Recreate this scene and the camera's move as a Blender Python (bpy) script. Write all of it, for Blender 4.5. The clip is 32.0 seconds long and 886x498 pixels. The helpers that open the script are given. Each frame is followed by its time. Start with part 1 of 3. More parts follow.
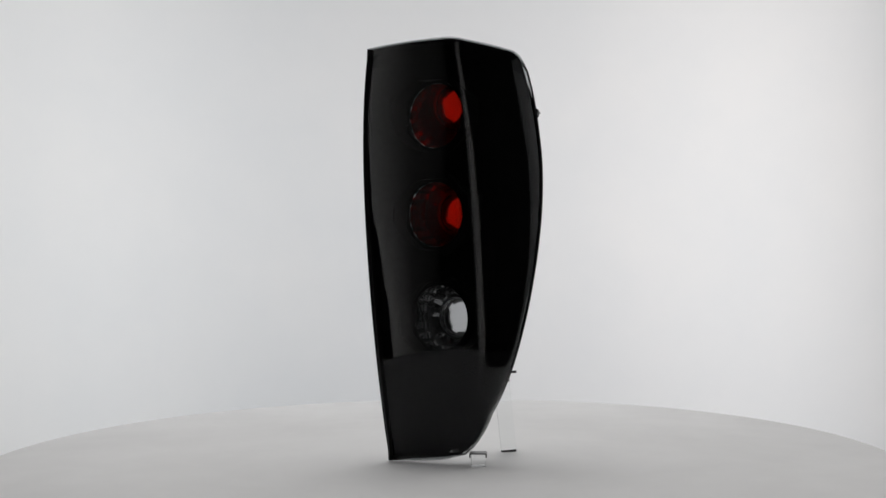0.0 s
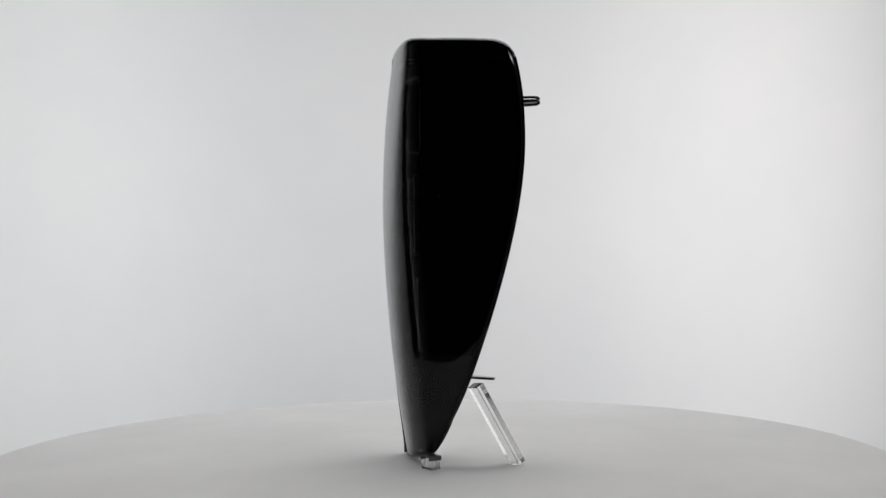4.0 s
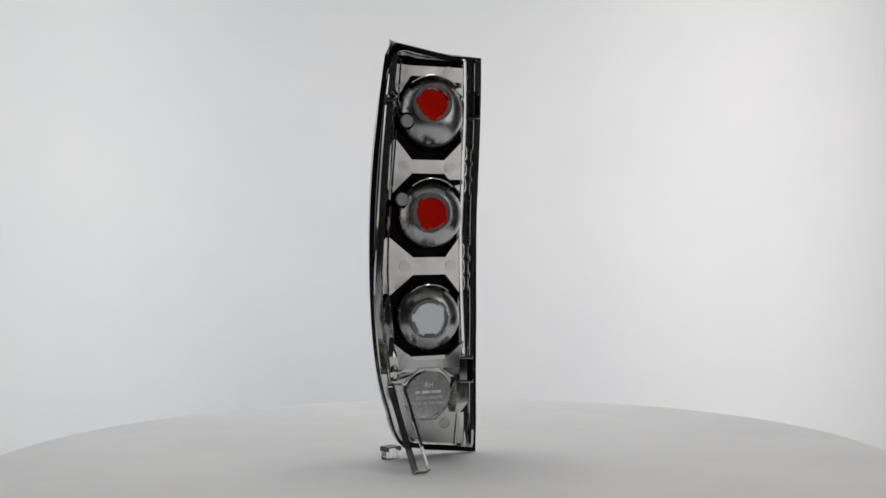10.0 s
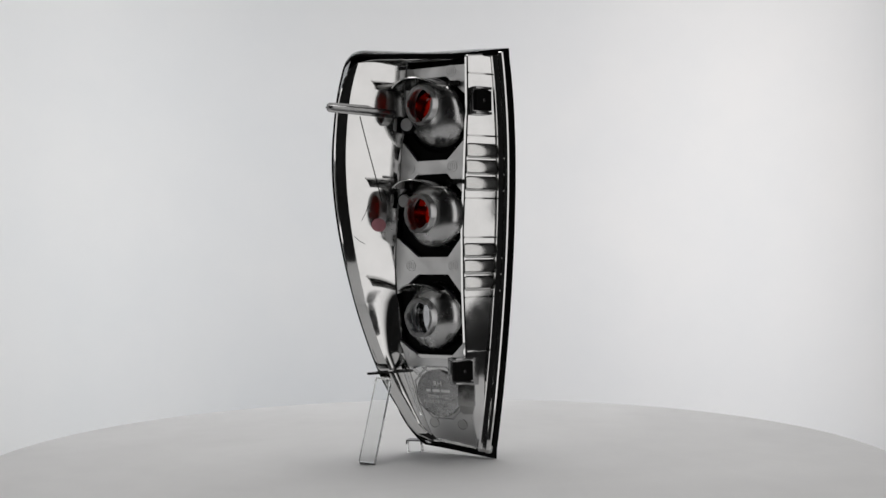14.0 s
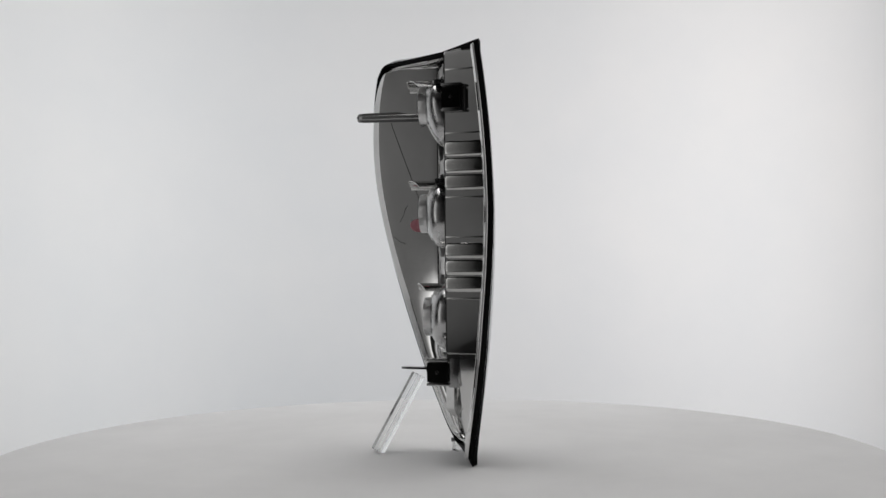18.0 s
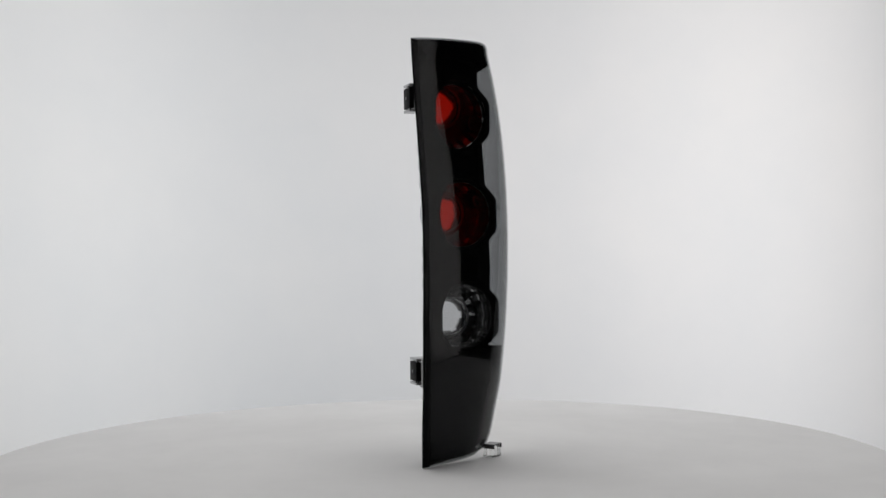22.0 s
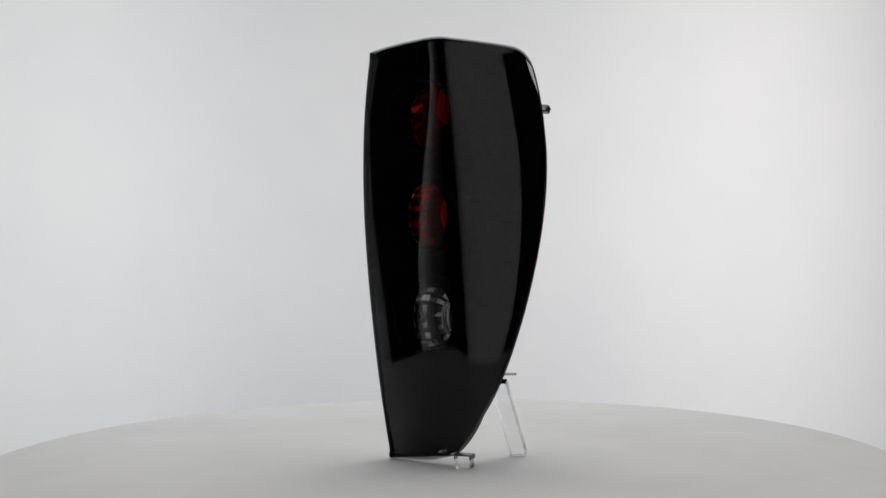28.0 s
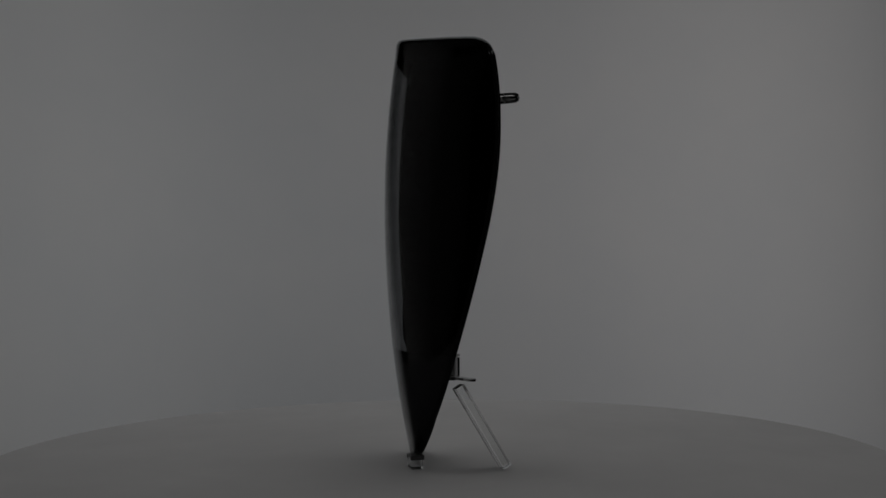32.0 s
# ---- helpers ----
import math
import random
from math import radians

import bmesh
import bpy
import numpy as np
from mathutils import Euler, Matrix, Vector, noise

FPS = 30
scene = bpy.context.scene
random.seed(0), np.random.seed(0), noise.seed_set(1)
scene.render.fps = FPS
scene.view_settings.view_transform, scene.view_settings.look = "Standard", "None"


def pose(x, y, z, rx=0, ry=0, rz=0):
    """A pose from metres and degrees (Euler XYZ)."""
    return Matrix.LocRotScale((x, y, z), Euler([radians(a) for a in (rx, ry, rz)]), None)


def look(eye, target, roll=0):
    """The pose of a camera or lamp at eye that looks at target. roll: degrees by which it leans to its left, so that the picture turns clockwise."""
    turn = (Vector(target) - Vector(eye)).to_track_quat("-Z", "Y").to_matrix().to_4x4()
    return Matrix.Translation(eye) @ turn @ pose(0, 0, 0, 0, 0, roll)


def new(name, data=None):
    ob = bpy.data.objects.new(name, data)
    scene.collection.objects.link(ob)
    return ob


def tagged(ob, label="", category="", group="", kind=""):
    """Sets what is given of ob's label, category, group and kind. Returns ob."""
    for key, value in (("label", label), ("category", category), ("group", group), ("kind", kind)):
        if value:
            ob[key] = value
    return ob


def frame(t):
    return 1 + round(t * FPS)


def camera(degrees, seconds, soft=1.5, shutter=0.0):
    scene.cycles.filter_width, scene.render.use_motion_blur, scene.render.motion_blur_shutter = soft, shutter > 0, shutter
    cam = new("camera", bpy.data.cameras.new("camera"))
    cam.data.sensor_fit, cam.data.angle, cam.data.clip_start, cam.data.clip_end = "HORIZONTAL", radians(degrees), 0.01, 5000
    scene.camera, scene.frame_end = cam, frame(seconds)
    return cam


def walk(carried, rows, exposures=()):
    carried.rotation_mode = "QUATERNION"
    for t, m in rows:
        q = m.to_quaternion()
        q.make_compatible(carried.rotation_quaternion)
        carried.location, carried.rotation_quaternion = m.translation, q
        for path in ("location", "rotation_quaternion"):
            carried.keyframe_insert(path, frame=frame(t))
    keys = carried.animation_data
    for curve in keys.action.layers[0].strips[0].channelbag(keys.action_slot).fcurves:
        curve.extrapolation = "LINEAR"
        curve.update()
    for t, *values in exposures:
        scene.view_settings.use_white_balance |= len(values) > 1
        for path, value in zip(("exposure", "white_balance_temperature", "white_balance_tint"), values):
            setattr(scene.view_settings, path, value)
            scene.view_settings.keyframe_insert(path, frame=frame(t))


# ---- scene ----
# The camera stands still; the turntable carries the lamp round once in 26.7 s.
cam = camera(41.85, 32.0)
EYE = (0.0, -1.1926, 0.2096)
VIEW = Matrix.Translation(EYE) @ Matrix.Rotation(-0.002355, 4, 'Z') @ Matrix.Rotation(radians(90) + 0.002635, 4, 'X') @ Matrix.Rotation(-0.01092, 4, 'Z')
walk(cam, [(0.0, VIEW), (32.0, VIEW)],
     exposures=[(0.0, 0.0), (30.9, 0.0), (31.1, -0.25), (31.4, -0.9), (31.7, -1.6), (32.0, -2.35)])
TURN_RATE = 0.23538  # radians a second

# ---- world and lights ----
world = bpy.data.worlds.new("studio_world")
scene.world = world
world.use_nodes = True
world.node_tree.nodes["Background"].inputs[0].default_value = (0.9, 0.95, 1.0, 1)
world.node_tree.nodes["Background"].inputs[1].default_value = 0.02


def area_lamp(name, eye, target, width, height, power, colour=(1, 1, 1)):
    data = bpy.data.lights.new(name, 'AREA')
    data.shape, data.size, data.size_y, data.energy, data.color = 'RECTANGLE', width, height, power, colour
    ob = new(name, data)
    ob.matrix_world = look(eye, target)
    return ob


def hot_edge(lamp, first, stops):
    """Lets a soft panel fade from its far upright edge towards the camera's side."""
    lamp.data.use_nodes = True
    tree = lamp.data.node_tree
    place, split, fall, glow = (tree.nodes.new("ShaderNode" + k) for k in ("NewGeometry", "SeparateXYZ", "ValToRGB", "Emission"))
    if not first:
        stops = tuple((1 - p, v) for p, v in reversed(stops))
    fall.color_ramp.elements.new(0.3)
    fall.color_ramp.elements.new(0.6)
    for e, (p, v) in zip(fall.color_ramp.elements, stops):
        e.position, e.color = p, (v, v, v, 1)
    tree.links.new(place.outputs["Parametric"], split.inputs[0])
    tree.links.new(split.outputs[0], fall.inputs[0])
    tree.links.new(fall.outputs[0], glow.inputs[1])
    tree.links.new(glow.outputs[0], tree.nodes["Light Output"].inputs[0])


# two tall soft panels beside the turntable; added unseen fill: a broad one overhead for the board, and lamps behind the
# translucent backdrop
hot_edge(area_lamp("softbox_left", (-0.847, -0.686, 0.45), (0.0, 0.0, 0.45), 0.76, 1.3, 4.4, (1, 0.99, 0.98)), True, ((0.0, 1.0), (0.22, 0.58), (0.5, 0.13), (1.0, 0.02)))
hot_edge(area_lamp("softbox_right", (0.835, -0.700, 0.45), (0.0, 0.0, 0.45), 0.76, 1.3, 4.1, (1, 0.98, 0.97)), False, ((0.0, 0.70), (0.45, 0.74), (0.70, 0.60), (1.0, 0.02)))
area_lamp("overhead_fill", (0.0, 0.30, 2.2), (0.0, 0.22, 0.0), 1.8, 1.1, 27.0, (1, 0.985, 0.975))
for turn, away, wide, power, tone in ((-62, 1.45, 0.34, 3.7, (1, 0.995, 0.99)), (-40, 1.45, 0.34, 4.0, (1, 0.995, 0.99)), (-16, 1.75, 0.7, 7.35, (0.955, 0.975, 1.0)), (16, 1.75, 0.7, 8.0, (1.0, 0.985, 0.995)), (34, 1.45, 0.34, 3.5, (1, 0.98, 0.975)), (46, 1.40, 0.22, 2.5, (1, 0.98, 0.975))):
    a = radians(turn)
    area_lamp("backdrop_fill", (away * math.sin(a), away * math.cos(a), 0.08), (0.9 * math.sin(a), 0.9 * math.cos(a), 0.08), wide, 1.7, power, tone)


# ---- materials ----
def nodes_of(name):
    m = bpy.data.materials.new(name)
    m.use_nodes = True
    return m, m.node_tree, m.node_tree.nodes["Principled BSDF"]


def noise_node(tree, scale, detail=4.0, rough=0.55):
    coord = tree.nodes.new("ShaderNodeTexCoord")
    tex = tree.nodes.new("ShaderNodeTexNoise")
    tex.inputs["Scale"].default_value, tex.inputs["Detail"].default_value, tex.inputs["Roughness"].default_value = scale, detail, rough
    tree.links.new(coord.outputs["Object"], tex.inputs["Vector"])
    return tex


def ramp(tree, source, low, high, at=(0.35, 0.65)):
    r = tree.nodes.new("ShaderNodeValToRGB")
    r.color_ramp.elements[0].position, r.color_ramp.elements[1].position = at
    r.color_ramp.elements[0].color, r.color_ramp.elements[1].color = (*low, 1), (*high, 1)
    tree.links.new(source, r.inputs[0])
    return r.outputs[0]


def grey(v):
    return (v, v, v)


def surface(name, low, high, rough=(0.3, 0.4), metal=0.0, scale=60.0, bump=0.0, bump_scale=300.0, gloss=0.5):
    """A principled surface whose colour and gloss vary at two scales."""
    m, tree, bsdf = nodes_of(name)
    tex = noise_node(tree, scale)
    tree.links.new(ramp(tree, tex.outputs["Fac"], low, high), bsdf.inputs["Base Color"])
    fine = noise_node(tree, scale * 4.3, 3.0)
    tree.links.new(ramp(tree, fine.outputs["Fac"], grey(rough[0]), grey(rough[1])), bsdf.inputs["Roughness"])
    bsdf.inputs["Metallic"].default_value = metal
    bsdf.inputs["Specular IOR Level"].default_value = gloss
    if bump:
        b = tree.nodes.new("ShaderNodeBump")
        b.inputs["Strength"].default_value, b.inputs["Distance"].default_value = bump, 0.001
        tree.links.new(noise_node(tree, bump_scale, 3.0).outputs["Fac"], b.inputs["Height"])
        tree.links.new(b.outputs["Normal"], bsdf.inputs["Normal"])
    return m


def clear_plastic(name, colour, rough=0.02, ior=1.49):
    """A thin transparent plastic skin with the gloss of its surface."""
    m, tree, bsdf = nodes_of(name)
    tree.nodes.remove(bsdf)
    out = tree.nodes["Material Output"]
    through_it, gloss = tree.nodes.new("ShaderNodeBsdfTransparent"), tree.nodes.new("ShaderNodeBsdfGlossy")
    through_it.inputs[0].default_value = (*colour, 1)
    tex = noise_node(tree, 45.0, 3.0)
    tree.links.new(ramp(tree, tex.outputs["Fac"], grey(rough), grey(rough + 0.03)), gloss.inputs["Roughness"])
    weight, mix = tree.nodes.new("ShaderNodeLayerWeight"), tree.nodes.new("ShaderNodeMixShader")
    fall, share = tree.nodes.new("ShaderNodeMath"), tree.nodes.new("ShaderNodeMath")
    base = ((ior - 1) / (ior + 1)) ** 2
    fall.operation, fall.inputs[1].default_value = 'POWER', 5.0
    share.operation, share.inputs[1].default_value, share.inputs[2].default_value = 'MULTIPLY_ADD', 1 - base, base
    tree.links.new(weight.outputs["Facing"], fall.inputs[0])
    tree.links.new(fall.outputs[0], share.inputs[0])
    tree.links.new(share.outputs[0], mix.inputs[0])
    tree.links.new(through_it.outputs[0], mix.inputs[1])
    tree.links.new(gloss.outputs[0], mix.inputs[2])
    tree.links.new(mix.outputs[0], out.inputs[0])
    return m


def cloud_through(m, colour, share):
    """Lets part of the light pass a clear plastic scattered."""
    tree = m.node_tree
    out = tree.nodes["Material Output"]
    clear = out.inputs[0].links[0].from_socket
    scatter, mix = tree.nodes.new("ShaderNodeBsdfTranslucent"), tree.nodes.new("ShaderNodeMixShader")
    scatter.inputs[0].default_value = (*colour, 1)
    mix.inputs[0].default_value = share
    tree.links.new(clear, mix.inputs[1])
    tree.links.new(scatter.outputs[0], mix.inputs[2])
    tree.links.new(mix.outputs[0], out.inputs[0])


def acrylic_material():
    m, tree, bsdf = nodes_of("clear_acrylic")
    bsdf.inputs["Base Color"].default_value = (0.97, 0.98, 0.98, 1)
    bsdf.inputs["Transmission Weight"].default_value = 1.0
    bsdf.inputs["IOR"].default_value = 1.49
    tex = noise_node(tree, 90.0)
    tree.links.new(ramp(tree, tex.outputs["Fac"], grey(0.0), grey(0.05)), bsdf.inputs["Roughness"])
    return m


SMOKED = clear_plastic("smoked_lens", (0.69, 0.695, 0.70), 0.02, 1.30)
RED = clear_plastic("red_filter_plastic", (0.60, 0.010, 0.003), 0.05, 1.25)
cloud_through(RED, (0.62, 0.012, 0.004), 0.12)
CHROME = surface("chrome_plating", (0.50, 0.50, 0.49), (0.58, 0.58, 0.57), (0.10, 0.17), 1.0, 25.0, 0.03, 70.0)
MIRROR = surface("mirror_plating", (0.64, 0.64, 0.635), (0.70, 0.70, 0.695), (0.05, 0.09), 1.0, 18.0, 0.012, 40.0)
SATIN_CHROME = surface("bowl_plating", grey(0.44), grey(0.50), (0.20, 0.28), 1.0, 25.0)
BAR = surface("satin_plating", grey(0.60), grey(0.66), (0.36, 0.44), 1.0, 25.0, 0.01, 70.0)
DARK_PLATE = surface("dark_plated_plastic", grey(0.30), grey(0.38), (0.22, 0.32), 1.0, 40.0)
STUD = surface("matt_grey_plastic", grey(0.50), grey(0.56), (0.5, 0.6), 0.0, 60.0)
PIN = surface("grey_plated_pin", grey(0.22), grey(0.28), (0.12, 0.18), 1.0, 60.0)
COLLAR = surface("satin_collar_plating", grey(0.52), grey(0.60), (0.30, 0.38), 1.0, 40.0)
SATIN_BLACK = surface("satin_black_plastic", grey(0.003), grey(0.005), (0.40, 0.50), 0.0, 30.0, 0.0, 90.0, 0.04)
BEZEL_BLACK = surface("matt_black_plastic", grey(0.003), grey(0.006), (0.7, 0.8), 0.0, 30.0, 0.0, 90.0, 0.004)
FACETED = surface("faceted_reflector_plating", grey(0.66), grey(0.72), (0.10, 0.16), 1.0, 30.0)
BLACK = surface("black_plastic", grey(0.006), grey(0.010), (0.22, 0.28), 0.0, 40.0)
DARK_PANEL = surface("dark_panel_plastic", grey(0.014), grey(0.018), (0.75, 0.85), 0.0, 12.0, 0.0, 700.0, 0.0)
# dark grey for the block's put-in refraction and for the panel's scuffs
REFRACTION_SCUFF = surface("dark_refraction_and_scuff", grey(0.04), grey(0.06), (0.25, 0.35), 0.0, 200.0)
STEEL = surface("zinc_plated_steel", grey(0.28), grey(0.34), (0.2, 0.24), 1.0, 20.0)
LETTER = surface("raised_letter_plating", grey(0.70), grey(0.76), (0.30, 0.40), 1.0, 90.0)
PINK = surface("pink_sticker_paper", (0.55, 0.2, 0.24), (0.6, 0.25, 0.29), (0.4, 0.5), 0.0, 200.0)
def backdrop_paper():
    m, tree, bsdf = nodes_of("translucent_white_paper")
    out = tree.nodes["Material Output"]
    glow, mix = tree.nodes.new("ShaderNodeBsdfTranslucent"), tree.nodes.new("ShaderNodeMixShader")
    tex = noise_node(tree, 1.6, 5.0, 0.6)
    shade = ramp(tree, tex.outputs["Fac"], (0.76, 0.775, 0.79), (0.82, 0.82, 0.82))
    tree.links.new(shade, bsdf.inputs["Base Color"])
    tree.links.new(shade, glow.inputs[0])
    bsdf.inputs["Roughness"].default_value = 0.9
    bsdf.inputs["Specular IOR Level"].default_value = 0.1
    mix.inputs[0].default_value = 0.65
    tree.links.new(bsdf.outputs[0], mix.inputs[1])
    tree.links.new(glow.outputs[0], mix.inputs[2])
    tree.links.new(mix.outputs[0], out.inputs[0])
    return m


ACRYLIC = acrylic_material()
TABLE = surface("matt_white_board", grey(0.68), grey(0.72), (0.6, 0.75), 0.0, 7.0, 0.08, 900.0, 0.08)
PAPER = backdrop_paper()
# paler grey on the unseen side walls, to lift what the plating reflects
SIDE_FILL = surface("side_wall_fill_grey", grey(0.05), grey(0.07), (0.7, 0.9), 0.0, 3.0)
ROOM = surface("dark_room_paint", grey(0.02), grey(0.03), (0.7, 0.9), 0.0, 3.0)


# ---- mesh helpers ----
def part(name, bm, material, parent, label="", smooth=True, crease=32):
    """Links a bmesh as one mesh object under a thing or part."""
    me = bpy.data.meshes.new(name)
    bmesh.ops.recalc_face_normals(bm, faces=bm.faces[:])
    bm.to_mesh(me)
    bm.free()
    me.materials.append(material)
    if smooth:
        me.polygons.foreach_set("use_smooth", [True] * len(me.polygons))
        me.set_sharp_from_angle(angle=radians(crease))
    ob = new(name, me)
    ob.parent = parent
    if label:
        ob["label"] = label
    return ob


def grid_mesh(bm, rows, closed=False):
    """Faces between rows of points; returns the rows of vertices."""
    vs = [[bm.verts.new(p) for p in row] for row in rows]
    for a, b in zip(vs, vs[1:]):
        n = len(a)
        for i in range(n if closed else n - 1):
            j = (i + 1) % n
            bm.faces.new((a[i], a[j], b[j], b[i]))
    return vs


def prism(bm, outline, base, ex, ey, ez, low, high):
    """An outline in the plane of ex and ey, from low to high along ez."""
    pts = [[base + ex * x + ey * y + ez * h for x, y in outline] for h in (low, high)]
    v = grid_mesh(bm, pts, True)
    bm.faces.new(v[0][::-1])
    bm.faces.new(v[1])


def bevelled(bm, width, segments=2):
    edges = [e for e in bm.edges if len(e.link_faces) == 2 and e.calc_face_angle(0) > 0.6]
    bmesh.ops.bevel(bm, geom=edges, offset=width, segments=segments, profile=0.6, affect='EDGES', clamp_overlap=True)


def box(bm, size, m):
    bmesh.ops.create_cube(bm, size=1.0, matrix=m @ Matrix.Diagonal((*size, 1)))


def axes(angle):
    """Unit vectors across and along a level direction, degrees from x."""
    a = radians(angle)
    return Vector((math.sin(a), -math.cos(a), 0)), Vector((math.cos(a), math.sin(a), 0))


UP = Vector((0, 0, 1))


def rev(bm, centre, along, profile, n=48, cut=None, lift=None):
    """Turns a profile of (distance along, radius) round an axis."""
    side = along.cross(UP).normalized()
    up = side.cross(along).normalized()
    rows = []
    for h, r in profile:
        raised = UP * lift(h) if lift else Vector((0, 0, 0))
        rows.append([centre + raised + along * h + (side * math.cos(k * math.tau / n) + up * math.sin(k * math.tau / n)) * (r if cut is None else r * cut(k * math.tau / n)) for k in range(n)])
    return grid_mesh(bm, rows, True)


# ---- the lamp's shape: control points of its plan at each height, in millimetres ----
TOP = 0.418


def poly(c, v):
    r = 0.0
    for k in c:
        r = r * v + k
    return r


def low_edge(z):
    return min(1.0, max(0.0, (0.25 - z) / 0.11)) * min(1.0, 0.7 + z / 0.1)


def edge_a(z):
    v = max(z, 0.0) / 0.42
    return Vector((poly((46.6, -63.6, 52.2, -52.0, -54.2), v) - 1.2 * math.sin(math.pi * v) - 0.6 * low_edge(z), 3.6 * low_edge(z) + poly((-9.8, 13.3, 50.3, -52.4, -8.4), v))) * 0.001


def foot_swell(z):
    return 10.0 * min(1.0, max(0.0, (0.046 - z) / 0.036))


def edge_b(z):
    low, high = min(1.0, max(0.0, (0.12 - z) / 0.08)), min(1.0, max(0.0, (z - 0.33) / 0.08))
    q = math.sqrt(max(z + 0.0035 * low, 0.003) / 0.42)
    return Vector((6.0 * high ** 1.5 + foot_swell(z) + poly((-1568.1, 3844.8, -3629.3, 1508.1, -75.8, 0.0), q), poly((-514.0, 999.2, -711.7, 322.1, -41.7, -30.6), q))) * 0.001


def front_controls(z):
    v = max(z, 0.003) / 0.42
    q = math.sqrt(v)
    f = (poly((81.9, -88.2, 4.2, -11.4, -48.9), v), 1.8 * low_edge(z) + poly((-29.5, 4.1, 121.8, -98.5, -13.5), v))
    full = 1.0 + 2.0 * min(1.0, max(0.0, (z - 0.18) / 0.12))
    g = (-0.47 * full + poly((-439.8, 884.3, -568.3, 137.0, -10.8), v), -0.88 * full + poly((133.4, -282.2, 277.3, -140.2, -31.0), v))
    k = min(1.0, max(0.0, (z - 0.02) / 0.06))
    n = (1.5 * k + 0.6 * foot_swell(z) + poly((-410.0, 893.9, -532.8, -151.1, 234.9, -18.5), q), -2.0 * k + poly((-101.9, 498.1, -584.6, 259.9, -87.2, -28.5), q))
    s = (foot_swell(z) + poly((-900.4, 2193.9, -2101.9, 828.8, 49.0, -5.8), q), poly((-253.0, 951.2, -1430.5, 1014.5, -270.7, -15.4), q))
    return [edge_a(z)] + [Vector(p) * 0.001 for p in (f, g, n, s)] + [edge_b(z)]


def front(z, s):
    """The lens's plan at height z, s from 0 at its inboard edge to 1 at its outer edge, its nose tightly rounded."""
    c = front_controls(z)
    reach = min(0.030, s * 0.4, (1 - s) * 0.4)
    total = Vector((0.0, 0.0))
    for k, share in ((-2, 0.12), (-1, 0.23), (0, 0.30), (1, 0.23), (2, 0.12)):
        total += spline(c, s + k * reach) * share
    return total


def spline(c, s):
    """A quadratic spline through the middles of its control polygon."""
    c = list(c)
    c[3] = c[3] + (c[3] - (c[2] + 2 * c[3] + c[4]) / 4) * 0.15
    c[4] = c[4] + (c[4] - (c[3] + 2 * c[4] + c[5]) / 4) * 0.30
    x = min(max(s, 0.0), 0.99999) * 4
    i = int(x)
    u = x - i
    a = c[0] if i == 0 else (c[i] + c[i + 1]) / 2
    b = c[5] if i == 3 else (c[i + 1] + c[i + 2]) / 2
    w = (0.7, 1.2, 2.6, 1.25)[i]
    return (a * (1 - u) ** 2 + c[i + 1] * 2 * w * u * (1 - u) + b * u * u) / ((1 - u) ** 2 + 2 * w * u * (1 - u) + u * u)


def top_z(s, bulge=0.0):
    """The upper edge: the rim dips behind the lens's crest, and both fall in a rounded corner at the outer end."""
    k = max(0.0, (s - 0.92) / 0.08)
    high = min(1.0, bulge * 1.2)
    return TOP - 0.0055 * min(1.0, s / 0.35) * (1 - high) + 0.0055 * math.sin(math.pi * min(1.0, s * 1.05)) * high - 0.013 * (1 - math.sqrt(max(0.0, 1 - k * k)))


def bottom_z(s):
    return -0.0030 + 0.0095 * s


def lens_point(s, v, bulge, inset=0.0):
    zb, zt = bottom_z(s), top_z(s, bulge)
    z = zb + (zt - zb) * v
    z_plan = min(max(z, 0.004), 0.411)
    chord = edge_a(z_plan).lerp(edge_b(z_plan), s)
    p = front(z_plan, s)
    p = chord + (p - chord) * bulge
    if inset:
        c = Vector((0.02, 0.0))
        p = p + (c - p).normalized() * inset
    return Vector((p.x, p.y, z))


def foot_v(s):
    """Where along the lens's height its matt foot ends."""
    crest = 0.0965 + 0.0135 * min(1, max(0, s / 0.33)) - 0.004 * max(0, (s - 0.5) / 0.5)
    return (crest - bottom_z(s)) / (top_z(s) - bottom_z(s))


def lens_rows():
    rows = [(0.0, 0.0), (0.0, 0.4), (0.0, 0.8), (0.0, 0.93), (0.003, 0.975), (0.010, 0.995)]
    rows += [(0.02 + 0.953 * k / 48, 1.0) for k in range(49)]
    return rows + [(0.980, 0.998), (0.987, 0.991), (0.993, 0.975), (0.997, 0.952), (0.9993, 0.92), (1.0, 0.88), (1.0, 0.5), (1.0, 0.0)]


S_STEPS = [k / 112 for k in range(113)]


